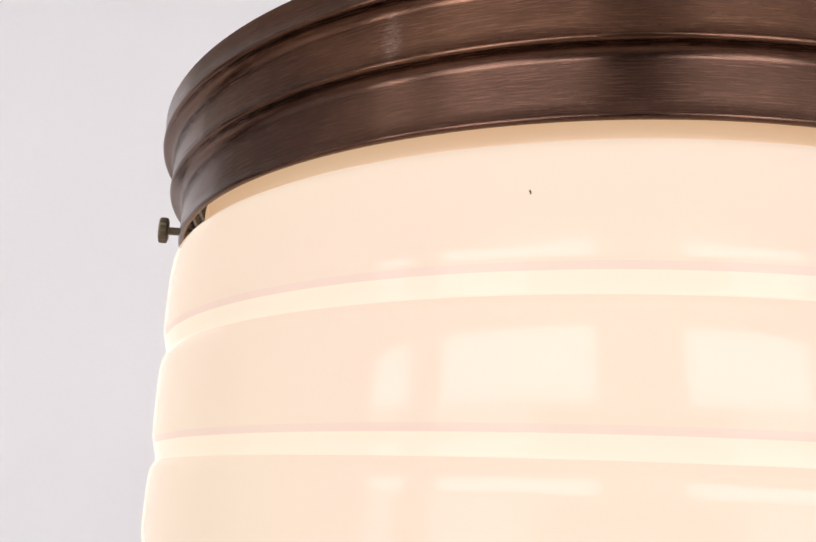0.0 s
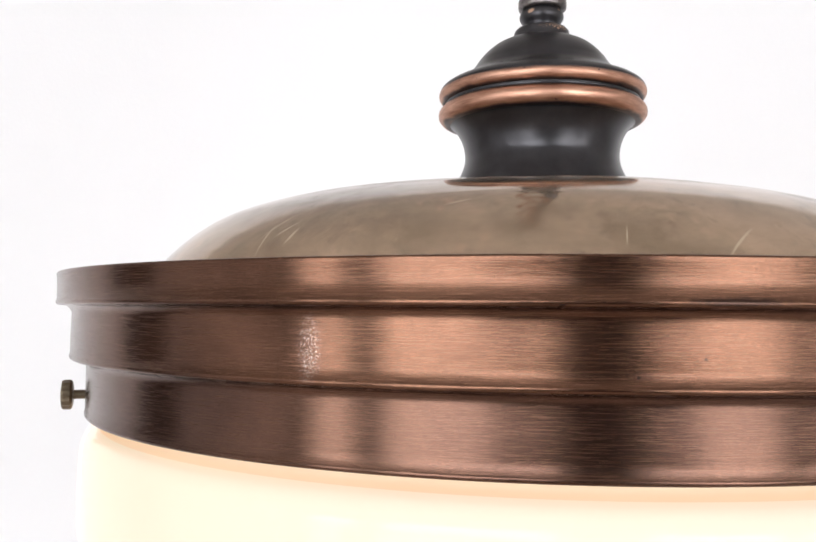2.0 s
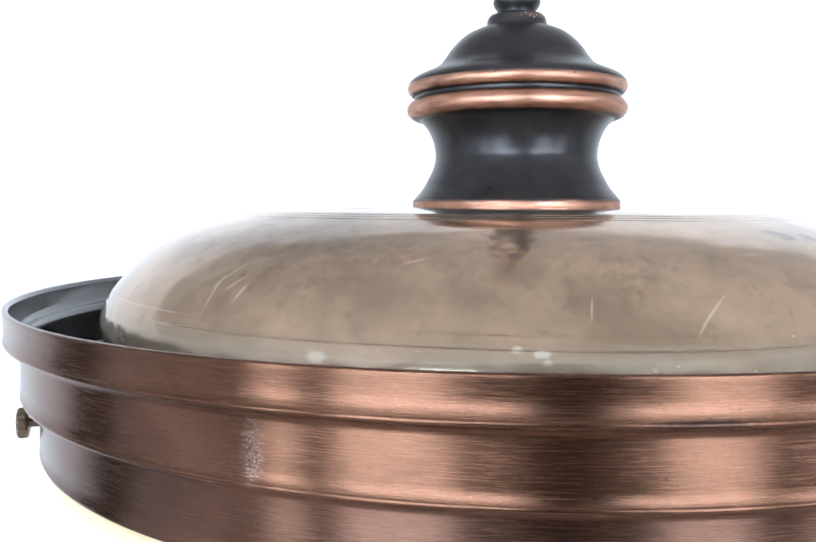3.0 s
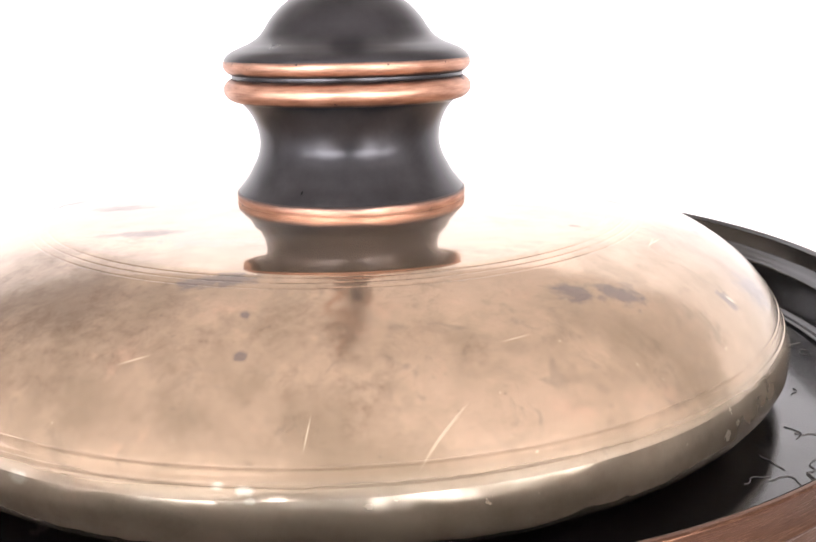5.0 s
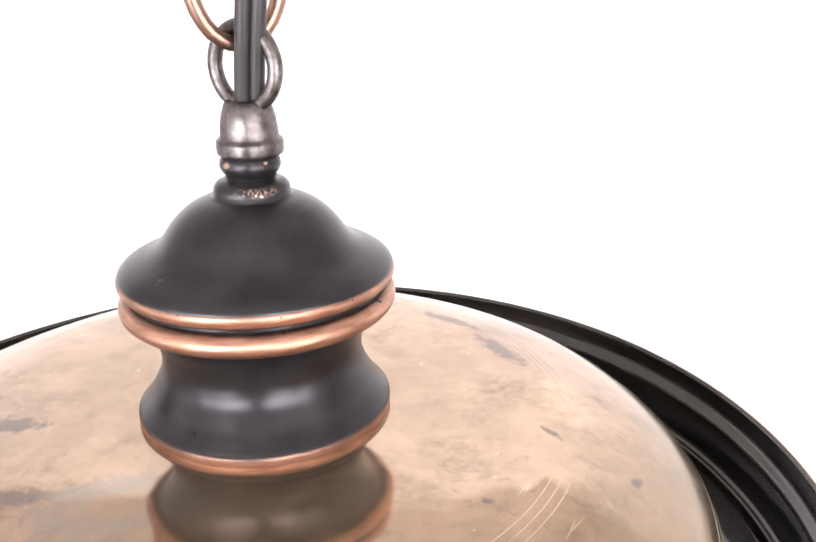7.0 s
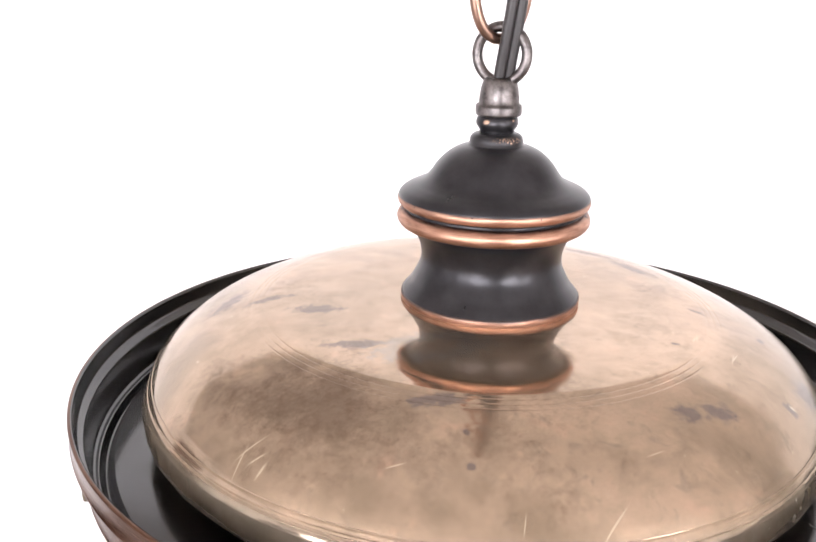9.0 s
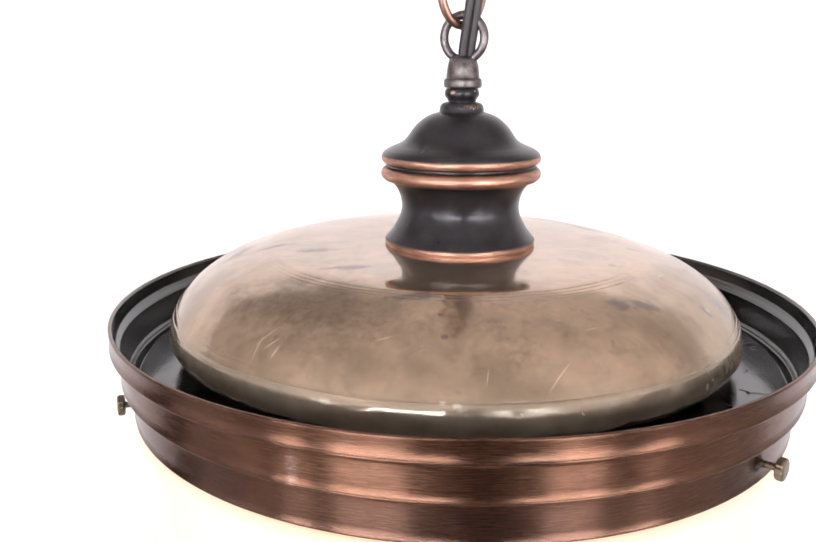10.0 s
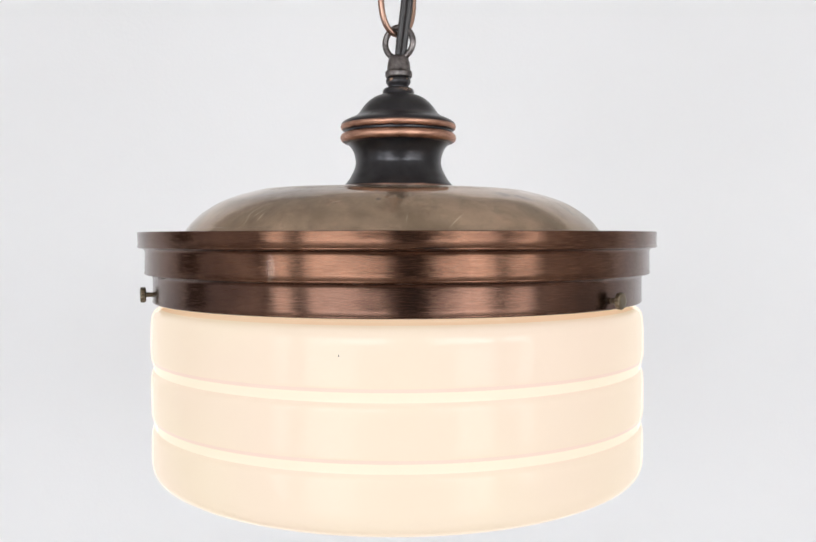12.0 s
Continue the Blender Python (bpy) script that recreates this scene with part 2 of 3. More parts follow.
    k.to(Metallic=k.ramp(dull, 0.0, 1.0, 0.84, 0.58))
    k.to(Base_Color=tone)
    rough = k.math("ADD", k.ramp(big, 0.3, 0.7, 0.05, 0.10), k.math("MULTIPLY", k.math("MAXIMUM", k.math("MAXIMUM", spots, crust), tarnish_shade), 0.13))
    rolled = k.ramp(z, 0.001, -0.004)
    rough = k.math("ADD", rough, k.math("MULTIPLY", rolled, 0.05))
    rough = k.math("ADD", rough, k.math("MULTIPLY", k.ramp(mid, 0.5, 0.62), 0.05))
    k.to(Roughness=rough)
    # hammer marks along the rolled lower edge, hardly any on top
    dents = k.math("MULTIPLY", k.noise(p, 64, 2, 0.5), k.ramp(z, 0.001, -0.003))
    h = k.math("ADD", k.math("MULTIPLY", k.noise(p, 30, 2), 0.35), k.math("MULTIPLY", dents, 1.15))
    k.to(Normal=k.bump(h, 0.45, 0.0022))
    return m


def dark_bronze(name="dark_oiled_bronze", colour=(0.040, 0.038, 0.041)):
    m = mat(name, colour, 0.33, 0.75)
    k = Net(m)
    p = k.place()
    cloud = k.noise(p, 60, 5, 0.6)
    tone = k.mix(k.ramp(cloud, 0.35, 0.7), tuple(c * 0.75 for c in colour), tuple(c * 1.35 for c in colour))
    if name.startswith("dark"):
        wob = k.noise(p, 700, 4, 0.7)
        chips = k.math("MULTIPLY", spot(k, wob, (0.0048, -0.0085, 0.0905), (0.0056, 0.004, 0.0009)), k.ramp(k.noise(p, 1500, 3), 0.50, 0.60))
        for x, y, z, size in ((-0.0042, -0.0063, 0.0968, 0.0011), (0.0055, -0.0052, 0.0974, 0.0005)):
            chips = k.math("MAXIMUM", chips, spot(k, wob, (x, y, z), (size, size, size * 0.7)))
        tone = k.mix(k.math("MULTIPLY", chips, 0.85), tone, (0.62, 0.40, 0.28))
    k.to(Base_Color=tone)
    k.to(Roughness=k.ramp(cloud, 0.3, 0.7, 0.27, 0.34))
    k.to(Normal=k.bump(k.noise(p, 220, 2), 0.03, 0.0004))
    return m


def worn_copper():
    m = mat("worn_copper_edge", (0.72, 0.36, 0.22), 0.27, 1.0)
    k = Net(m)
    p = k.place()
    a, r, z = k.polar()
    streak = k.noise(k.vec(k.math("MULTIPLY", a, 4.0), 0.0, k.math("MULTIPLY", z, 900)), 1.0, 4)
    tone = k.mix(k.ramp(streak, 0.35, 0.7), (0.36, 0.185, 0.125), (0.60, 0.355, 0.255))
    tone = k.mix(k.ramp(k.noise(p, 260, 3), 0.67, 0.71), tone, (0.05, 0.04, 0.04))
    edge = k.math("ADD", z, k.math("MULTIPLY", k.math("SUBTRACT", k.noise(p, 90, 4), 0.5), 0.0016))
    film = k.ramp(edge, 0.0678, 0.0690)
    for low, high in ((0.0624, 0.0650), (0.0287, 0.0318), (0.0555, 0.0571)):
        film = k.math("MAXIMUM", film, k.math("MULTIPLY", k.ramp(edge, low, low + 0.0013), k.ramp(edge, high + 0.0006, high)))
    tone = k.mix(k.math("MULTIPLY", film, 0.92), tone, (0.06, 0.055, 0.057))
    # dark tarnish and pits where the foot meets the dome
    foot = k.math("MULTIPLY", k.ramp(edge, 0.0274, 0.0264), k.ramp(k.noise(p, 420, 5, 0.7), 0.44, 0.56))
    tone = k.mix(k.math("MULTIPLY", foot, 0.8), tone, (0.09, 0.06, 0.05))
    k.to(Base_Color=tone)
    k.to(Roughness=k.ramp(k.noise(p, 120, 3), 0.3, 0.7, 0.36, 0.50))
    return m


def pewter():
    m = mat("dull_pewter", (0.27, 0.245, 0.24), 0.36, 1.0)
    k = Net(m)
    p = k.place()
    tone = k.mix(k.ramp(k.noise(p, 260, 5, 0.65), 0.35, 0.68), (0.09, 0.080, 0.078), (0.235, 0.210, 0.203))
    k.to(Base_Color=tone)
    k.to(Roughness=k.ramp(k.noise(p, 500, 3), 0.3, 0.7, 0.3, 0.46))
    k.to(Normal=k.bump(k.noise(p, 900, 3), 0.12, 0.0004))
    return m


def black_lacquer():
    m = mat("black_lacquer", (0.012, 0.011, 0.011), 0.22, Coat_Weight=0.15, Coat_Roughness=0.06, Specular_IOR_Level=0.8)
    k = Net(m)
    p = k.place()
    a, r, z = k.polar()
    k.to(Roughness=k.ramp(k.noise(p, 70, 4), 0.35, 0.7, 0.13, 0.22))
    dust = k.ramp(k.noise(p, 1500, 2), 0.72, 0.76)
    k.to(Base_Color=k.mix(k.math("MULTIPLY", dust, 0.22), (0.012, 0.011, 0.011), (0.2, 0.19, 0.18)))
    k.to(Normal=k.bump(k.noise(p, 55, 3, 0.5), 0.10, 0.0012))
    return m


def opal(name, colour, glow, gain):
    """Opal glass; the light of the bulb behind it is put in as emission."""
    m = mat(name, (0.30, 0.27, 0.245), 0.09)
    k = Net(m)
    p = k.place()
    soft = k.noise(p, 9, 2, 0.5, 0.3)
    k.b.inputs["Specular IOR Level"].default_value = 0.13
    k.to(Emission_Color=k.mix(k.ramp(soft, 0.3, 0.7), colour, glow))
    k.b.inputs["Emission Strength"].default_value = gain
    k.to(Normal=k.bump(k.noise(p, 16, 2), 0.05, 0.004))
    return m


WALL = plaster("white_wall_paint", (0.83, 0.83, 0.84))
CEILING = plaster("warm_white_ceiling_paint", (0.62, 0.59, 0.56))
FLOOR = plaster("pale_brown_floor", (0.54, 0.46, 0.41))
SIDE = plaster("beige_wall_paint", (0.60, 0.57, 0.54))
DOOR = plaster("brown_door_paint", (0.15, 0.105, 0.085))
DIM = plaster("umber_wall_paint", (0.17, 0.145, 0.135))
FRAME = mat("white_window_paint", (0.8, 0.8, 0.8), 0.4)
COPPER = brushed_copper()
BRASS = aged_brass()
BRONZE = dark_bronze()
EDGE = worn_copper()
PEWTER = pewter()
LACQUER = black_lacquer()
TIER = opal("opal_glass", (1.0, 0.755, 0.56), (1.0, 0.81, 0.56), SHADE_GLOW)
STEP = opal("opal_glass_step_glow", (1.0, 0.84, 0.62), (1.0, 0.87, 0.63), SHADE_GLOW * 1.10)
BLEND = opal("opal_glass_step_edge_glow", (1.0, 0.71, 0.56), (1.0, 0.76, 0.58), SHADE_GLOW * 0.98)
NECKGLASS = opal("opal_glass_neck", (1.0, 0.62, 0.34), (1.0, 0.70, 0.42), SHADE_GLOW * 1.0)
SCREW = dark_bronze("browned_brass", (0.17, 0.135, 0.09))
LINK = mat("copper_chain_metal", (0.36, 0.225, 0.17), 0.33, 1.0)
CORD = mat("brown_black_cord_plastic", (0.028, 0.024, 0.024), 0.42)
SPECK = mat("black_glass_speck", (0.02, 0.015, 0.012), 0.5)


# ------------------------------------------------------------------ mesh helpers
def part(name, bm, material, parent=None, label="", smooth=True):
    me = bpy.data.meshes.new(name)
    bmesh.ops.recalc_face_normals(bm, faces=bm.faces)
    bm.to_mesh(me)
    bm.free()
    mats = material if isinstance(material, (list, tuple)) else [material]
    for m in mats:
        me.materials.append(m)
    if smooth:
        for f in me.polygons:
            f.use_smooth = True
    ob = new(name, me)
    if parent is not None:
        ob.parent = parent
    if label:
        tagged(ob, label)
    return ob


def box(bm, x0, x1, y0, y1, z0, z1):
    vs = [bm.verts.new((x, y, z)) for x in (x0, x1) for y in (y0, y1) for z in (z0, z1)]
    for f in ((0, 1, 3, 2), (4, 6, 7, 5), (0, 4, 5, 1), (2, 3, 7, 6), (0, 2, 6, 4), (1, 5, 7, 3)):
        bm.faces.new([vs[i] for i in f])


def spline(points, steps=5):
    """A smooth line through the given (radius, height) points."""
    p = [Vector((*q[:2], 0)) for q in points]
    p = [p[0] * 2 - p[1]] + p + [p[-1] * 2 - p[-2]]
    out = []
    for i in range(1, len(p) - 2):
        a, b, c, d = p[i - 1:i + 3]
        for s in range(steps):
            t = s / steps
            v = 0.5 * ((2 * b) + (c - a) * t + (2 * a - 5 * b + 4 * c - d) * t * t + (3 * b - a - 3 * c + d) * t ** 3)
            out.append((v.x, v.y))
    out.append((p[-2].x, p[-2].y))
    return out


def lathe(profile, segs=128, closed=False, slots=None, wave=None):
    """Turns a (radius, height) line round z. slots: a material slot for each stretch. wave: adds a little to the radius."""
    bm = bmesh.new()
    rows = []
    for r, z in profile:
        if r < 1e-6:
            rows.append([bm.verts.new((0, 0, z))])
            continue
        row = []
        for i in range(segs):
            a = 2 * math.pi * i / segs
            dr = wave(a, r, z) if wave else (0, 0)
            row.append(bm.verts.new(((r + dr[0]) * math.cos(a), (r + dr[0]) * math.sin(a), z + dr[1])))
        rows.append(row)
    n = len(rows)
    for j in range(n if closed else n - 1):
        a, b = rows[j], rows[(j + 1) % n]
        for i in range(segs):
            k = (i + 1) % segs
            if len(a) == 1 and len(b) == 1:
                continue
            if len(a) == 1:
                f = bm.faces.new((a[0], b[i], b[k]))
            elif len(b) == 1:
                f = bm.faces.new((a[i], b[0], a[k]))
            else:
                f = bm.faces.new((a[i], b[i], b[k], a[k]))
            if slots:
                f.material_index = slots[j]
    return bm


def tube(path, radius, segs=14, closed=False, squash=None):
    """A round wire along a line of points."""
    bm = bmesh.new()
    n = len(path)
    rows = []
    side = None
    for i, p in enumerate(path):
        p = Vector(p)
        a = Vector(path[(i - 1) % n]) if closed or i else p
        b = Vector(path[(i + 1) % n]) if closed or i < n - 1 else p
        t = (b - a).normalized()
        if side is None:
            side = t.orthogonal().normalized()
        side = (side - t * side.dot(t)).normalized()
        up = t.cross(side)
        rows.append([bm.verts.new(p + (side * math.cos(w) + up * math.sin(w)) * radius)
                     for w in (2 * math.pi * s / segs for s in range(segs))])
    for j in range(n if closed else n - 1):
        a, b = rows[j], rows[(j + 1) % n]
        off = 0
        if closed and j == n - 1:
            off = min(range(segs), key=lambda o: (a[0].co - b[o].co).length)
        for i in range(segs):
            bm.faces.new((a[i], a[(i + 1) % segs], b[(i + 1 + off) % segs], b[(i + off) % segs]))
    if not closed:
        bm.faces.new(rows[0])
        bm.faces.new(list(reversed(rows[-1])))
    return bm


# ------------------------------------------------------------------ the room
def slab(name, label, category, material, *boxes):
    bm = bmesh.new()
    for b in boxes:
        box(bm, *b)
    ob = part(name, bm, material, smooth=False)
    return tagged(ob, label, category, kind="structure")


T = 0.12
DOOR_LOW, DOOR_HIGH = 0.02, 0.86
slab("wall_north", "plain white painted wall behind the hanging lamp", "wall", WALL,
     (LEFT_X - T, RIGHT_X + T, BACK_Y, BACK_Y + T, FLOOR_Z, CEILING_Z))
slab("wall_west", "plain white painted side wall with an added door", "wall", WALL, (LEFT_X - T, LEFT_X, FRONT_Y - T, DOOR_LOW, FLOOR_Z, CEILING_Z),
     (LEFT_X - T, LEFT_X, DOOR_HIGH, BACK_Y, FLOOR_Z, CEILING_Z), (LEFT_X - T, LEFT_X, DOOR_LOW, DOOR_HIGH, FLOOR_Z + 2.05, CEILING_Z))
slab("wall_east", "plain beige painted side wall", "wall", SIDE, (RIGHT_X, RIGHT_X + T, FRONT_Y - T, BACK_Y, FLOOR_Z, CEILING_Z))
# unseen door, added so that the copper mirrors a dark strip there
slab("door_1", "unseen brown door added in the side wall for a dark reflection", "door", DOOR, (LEFT_X - T, LEFT_X - 0.03, DOOR_LOW, DOOR_HIGH, FLOOR_Z, FLOOR_Z + 2.05))


def piers(rows, low, high):
    cuts = [LEFT_X] + [v for p in rows for v in p] + [RIGHT_X]
    return [(cuts[i], cuts[i + 1], FRONT_Y - T, FRONT_Y, low, high) for i in range(0, len(cuts), 2)]


slab("wall_south", "dark painted wall with tall windows", "wall", DIM,
     (LEFT_X, RIGHT_X, FRONT_Y - T, FRONT_Y, FLOOR_Z, PANE_LOW), (LEFT_X, RIGHT_X, FRONT_Y - T, FRONT_Y, PANE_HIGH, CEILING_Z),
     (LEFT_X, RIGHT_X, FRONT_Y - T, FRONT_Y, RAIL_LOW, RAIL_HIGH), *piers(LOWER, PANE_LOW, RAIL_LOW), *piers(UPPER, RAIL_HIGH, PANE_HIGH))
slab("floor", "plain brown floor", "floor", FLOOR, (LEFT_X - T, RIGHT_X + T, FRONT_Y - T, BACK_Y + T, FLOOR_Z - 0.1, FLOOR_Z))
slab("ceiling", "plain warm white ceiling", "ceiling", CEILING, (LEFT_X - T, RIGHT_X + T, FRONT_Y - T, BACK_Y + T, CEILING_Z, CEILING_Z + 0.1))
for i, (a, b, low, high, share) in enumerate(PANES):
    w = 0.03
    bm = bmesh.new()
    for q in ((a, a + w, low, high), (b - w, b, low, high), (a + w, b - w, low, low + w), (a + w, b - w, high - w, high)):
        box(bm, q[0], q[1], FRONT_Y - 0.025, FRONT_Y - 0.001, q[2], q[3])
    tagged(part("window_%d" % (i + 1), bm, FRAME, smooth=False), "white painted window frame in bright daylight", "window", kind="structure")

# ------------------------------------------------------------------ the pendant lamp
lamp = tagged(new("pendant_lamp"), "lit pendant lamp with copper gallery, brass dome and opal glass drum", "pendant lamp")

# gallery: three stepped bands, spun from one sheet
def arc(cx, cz, r, a0, a1, n=6):
    return [(cx + r * math.cos(radians(a0 + (a1 - a0) * i / n)), cz + r * math.sin(radians(a0 + (a1 - a0) * i / n))) for i in range(n + 1)]


GALLERY = [(0.1585, 0.0004), (0.1591, 0.0004)] + arc(0.1591, -0.0001, 0.0005, 80, 0, 4) + [(0.1595, -0.0010), (0.1594, -0.0035)]
GALLERY += arc(0.1588, -0.0080, 0.0009, 50, -110, 9) + arc(0.1579, -0.0115, 0.0026, 96, 180, 10) + [(0.1554, -0.0150), (0.1555, -0.0200)]
GALLERY += arc(0.1549, -0.0235, 0.0009, 50, -110, 9) + arc(0.1536, -0.0271, 0.0026, 96, 180, 10) + [(0.1510, -0.0310), (0.1511, -0.0370)]
GALLERY += arc(0.1505, -0.0404, 0.0008, 45, -90, 7) + [(0.1498, -0.0412)]
inner = [(0.1492, -0.0405), (0.1490, -0.0300), (0.1492, -0.0275)]
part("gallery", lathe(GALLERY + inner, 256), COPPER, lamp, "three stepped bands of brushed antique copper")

TRAY = [(0.1585, 0.0004), (0.1580, 0.0002), (0.1578, -0.0010), (0.1578, -0.0058), (0.1572, -0.0072), (0.1565, -0.0079), (0.1555, -0.0083), (0.1547, -0.0090),
        (0.1543, -0.0105), (0.1542, -0.0160), (0.1541, -0.0212), (0.1537, -0.0226), (0.1528, -0.0234), (0.1520, -0.0236), (0.1514, -0.0232), (0.1508, -0.0236), (0.1504, -0.0246),
        (0.1500, -0.0262), (0.1490, -0.0272), (0.1478, -0.0270), (0.1473, -0.0258), (0.1471, -0.0236), (0.1466, -0.0229), (0.1455, -0.0226), (0.1300, -0.0226), (0.06, -0.0226), (0, -0.0226)]
part("tray", lathe(TRAY, 256), LACQUER, lamp, "glossy black lacquered tray with ridged inner rim")


# dome
def dome_wave(a, r, z):
    k = max(0.0, min(1.0, (r - 0.05) / 0.08))
    v = noise.noise(Vector((math.cos(a) * 2.2, math.sin(a) * 2.2, z * 60)))
    w = noise.noise(Vector((math.cos(a) * 9, math.sin(a) * 9, z * 160 + 7)))
    low = max(0.0, min(1.0, (0.0 - z) / 0.008))
    return (0.0005 * k * v + 0.0005 * low * w, 0.0004 * k * v)


def incised(r, z, slope, depth=0.00022, half=0.00026):
    """A fine turned groove, with flat ground kept on both sides of it."""
    return [(r + d, z - slope * d - (depth if d == 0 else 0)) for d in (-3 * half, -1.6 * half, -half, 0, half, 1.6 * half, 3 * half)]


DOME = spline([(0.030, 0.0275), (0.045, 0.0275), (0.0600, 0.0274), (0.0750, 0.0269), (0.0850, 0.0261)], 6)
DOME += incised(0.0867, 0.02573, 0.21) + incised(0.0890, 0.02522, 0.235) + incised(0.0913, 0.02466, 0.26)
DOME += spline([(0.0930, 0.0242), (0.0985, 0.0226), (0.1045, 0.0205), (0.1105, 0.0179), (0.1165, 0.0143), (0.1220, 0.0101), (0.1260, 0.0062), (0.1276, 0.0043)], 6)
DOME += incised(0.1288, 0.00262, 1.45, 0.00030, 0.00018) + incised(0.1304, -0.00010, 2.0, 0.00036, 0.00016)
DOME += spline([(0.1313, -0.0024), (0.1320, -0.0046), (0.1326, -0.0072), (0.1326, -0.0098), (0.1313, -0.0126), (0.1284, -0.0154), (0.1235, -0.0174), (0.1185, -0.0184), (0.1165, -0.0200), (0.1160, -0.0222)], 5)
bm = lathe(DOME, 256, wave=dome_wave)
bm.transform(pose(-0.0026, 0.0002, 0, 0.2, 0.35, 0) @ Matrix.Diagonal((0.995, 0.995, 1, 1)))
part("dome", bm, BRASS, lamp, "aged brass dome with incised rings, stains and dents")

# neck: dark turned body with rubbed copper rings
BODY = spline([(0.0346, 0.0300), (0.0340, 0.0309), (0.0328, 0.0323), (0.0312, 0.0344), (0.0299, 0.0368), (0.0283, 0.0400), (0.0274, 0.0432), (0.0273, 0.0460), (0.0280, 0.0498), (0.0296, 0.0534), (0.0317, 0.0561), (0.0332, 0.0571)], 5)
BODY += spline([(0.0338, 0.0580), (0.0340, 0.0628), (0.0344, 0.0638), (0.0344, 0.0648), (0.0348, 0.0660), (0.0358, 0.0674)], 3)
BODY += spline([(0.0364, 0.0684), (0.0360, 0.0695), (0.0344, 0.0709), (0.0317, 0.0722), (0.0286, 0.0735), (0.0260, 0.0752), (0.0241, 0.0775), (0.0224, 0.0800), (0.0201, 0.0826), (0.0171, 0.0851), (0.0136, 0.0869), (0.0106, 0.0878)], 5)
BODY += [(0.0101, 0.0882), (0.0100, 0.0896), (0.0097, 0.0908), (0.0088, 0.0918), (0.0070, 0.0924), (0.0, 0.0926)]
neck = part("neck", lathe(BODY, 128), BRONZE, lamp, "dark bronze turned neck")
neck.location.x = 0.0004


def ring_profile(r, z, w, h, n=12):
    return [(r - w + w * math.cos(t), z + h * math.sin(t)) for t in (math.pi * (i / n - 0.5) for i in range(n + 1))]


part("copper_ring", lathe(ring_profile(0.0369, 0.0603, 0.0043, 0.0035), 128), EDGE, neck, "rubbed bright copper ring")
lip = [(0.0327 + 0.0040 * math.cos(t), 0.0674 + 0.0031 * math.sin(t)) for t in (math.pi * (-0.5 + 0.68 * i / 10) for i in range(11))]
part("copper_ring", lathe(lip, 128), EDGE, neck, "rubbed bright copper ring")
part("base_ring", lathe([(0.0320, 0.0258), (0.0342, 0.0259), (0.0346, 0.0262), (0.0348, 0.0268), (0.0350, 0.0280), (0.0350, 0.0292), (0.0349, 0.0298), (0.0346, 0.0302), (0.0340, 0.0304)], 128), EDGE, neck, "rubbed bright copper foot ring")
part("lock_nut", lathe(spline([(0.0062, 0.0922), (0.0066, 0.0935), (0.0076, 0.0950), (0.0079, 0.0963), (0.0075, 0.0978), (0.0066, 0.0990)], 4), 64), BRONZE, neck, "blackened round nut")

# cup with its loop
CUP = [(0.0, 0.0986), (0.0078, 0.0986), (0.0084, 0.0990), (0.0086, 0.0998), (0.0086, 0.1018), (0.0084, 0.1026), (0.0077, 0.1029), (0.0075, 0.1034),
       (0.0073, 0.1060), (0.0069, 0.1086), (0.0062, 0.1110), (0.0056, 0.1121), (0.0048, 0.1125), (0.0040, 0.1122), (0.0036, 0.1110), (0.0, 0.1108)]
cup = part("loop_cup", lathe(CUP, 64), PEWTER, lamp, "dull pewter loop cup with collar")
cup.location.x = 0.0007
LOOP_TURN = -24
loop_turn = Matrix.Translation((0.0009, -0.0006, 0.1206)) @ pose(0, 0, 0, 0, 0, LOOP_TURN)
part("loop", tube([loop_turn @ Vector((0.0096 * math.cos(t), 0, 0.0098 * math.sin(t))) for t in (2 * math.pi * i / 48 for i in range(48))], 0.00195, 14, True), PEWTER, lamp, "pewter grey wire loop")


# thumb screws, a third of a turn apart
def thumb_screw(angle):
    m = pose(0, 0, -0.0362, 0, 0, angle) @ pose(0, 0, 0, 0, 90, 0)
    shank = []
    for i in range(25):
        d = 0.1460 + i * 0.00040
        shank.append((0.00125 + (0.00028 if i % 2 else 0.0), d))
    bm = lathe(shank, 16)
    bm.transform(m)
    screw = part("thumb_screw", bm, SCREW, lamp, "small knurled brown brass screw")
    head = lathe([(0.0, 0.1549), (0.0030, 0.1549), (0.0039, 0.1552), (0.0043, 0.1557), (0.0043, 0.1575), (0.0040, 0.1581), (0.0026, 0.1584), (0.0, 0.1584)], 36,
                 wave=lambda a, r, z: ((0.00022 if round(a * 18 / math.pi) % 2 and r > 0.0036 else 0.0), 0))
    head.transform(m)
    part("screw_head", head, SCREW, screw, smooth=False)


for angle in (-161.4, -41.4, 78.6):
    thumb_screw(angle)

# lifted skins of paint on the tray; their grey paints in the edges' shine
WRINKLE = mat("lifted_paint_shine", (0.16, 0.155, 0.15), 0.22)


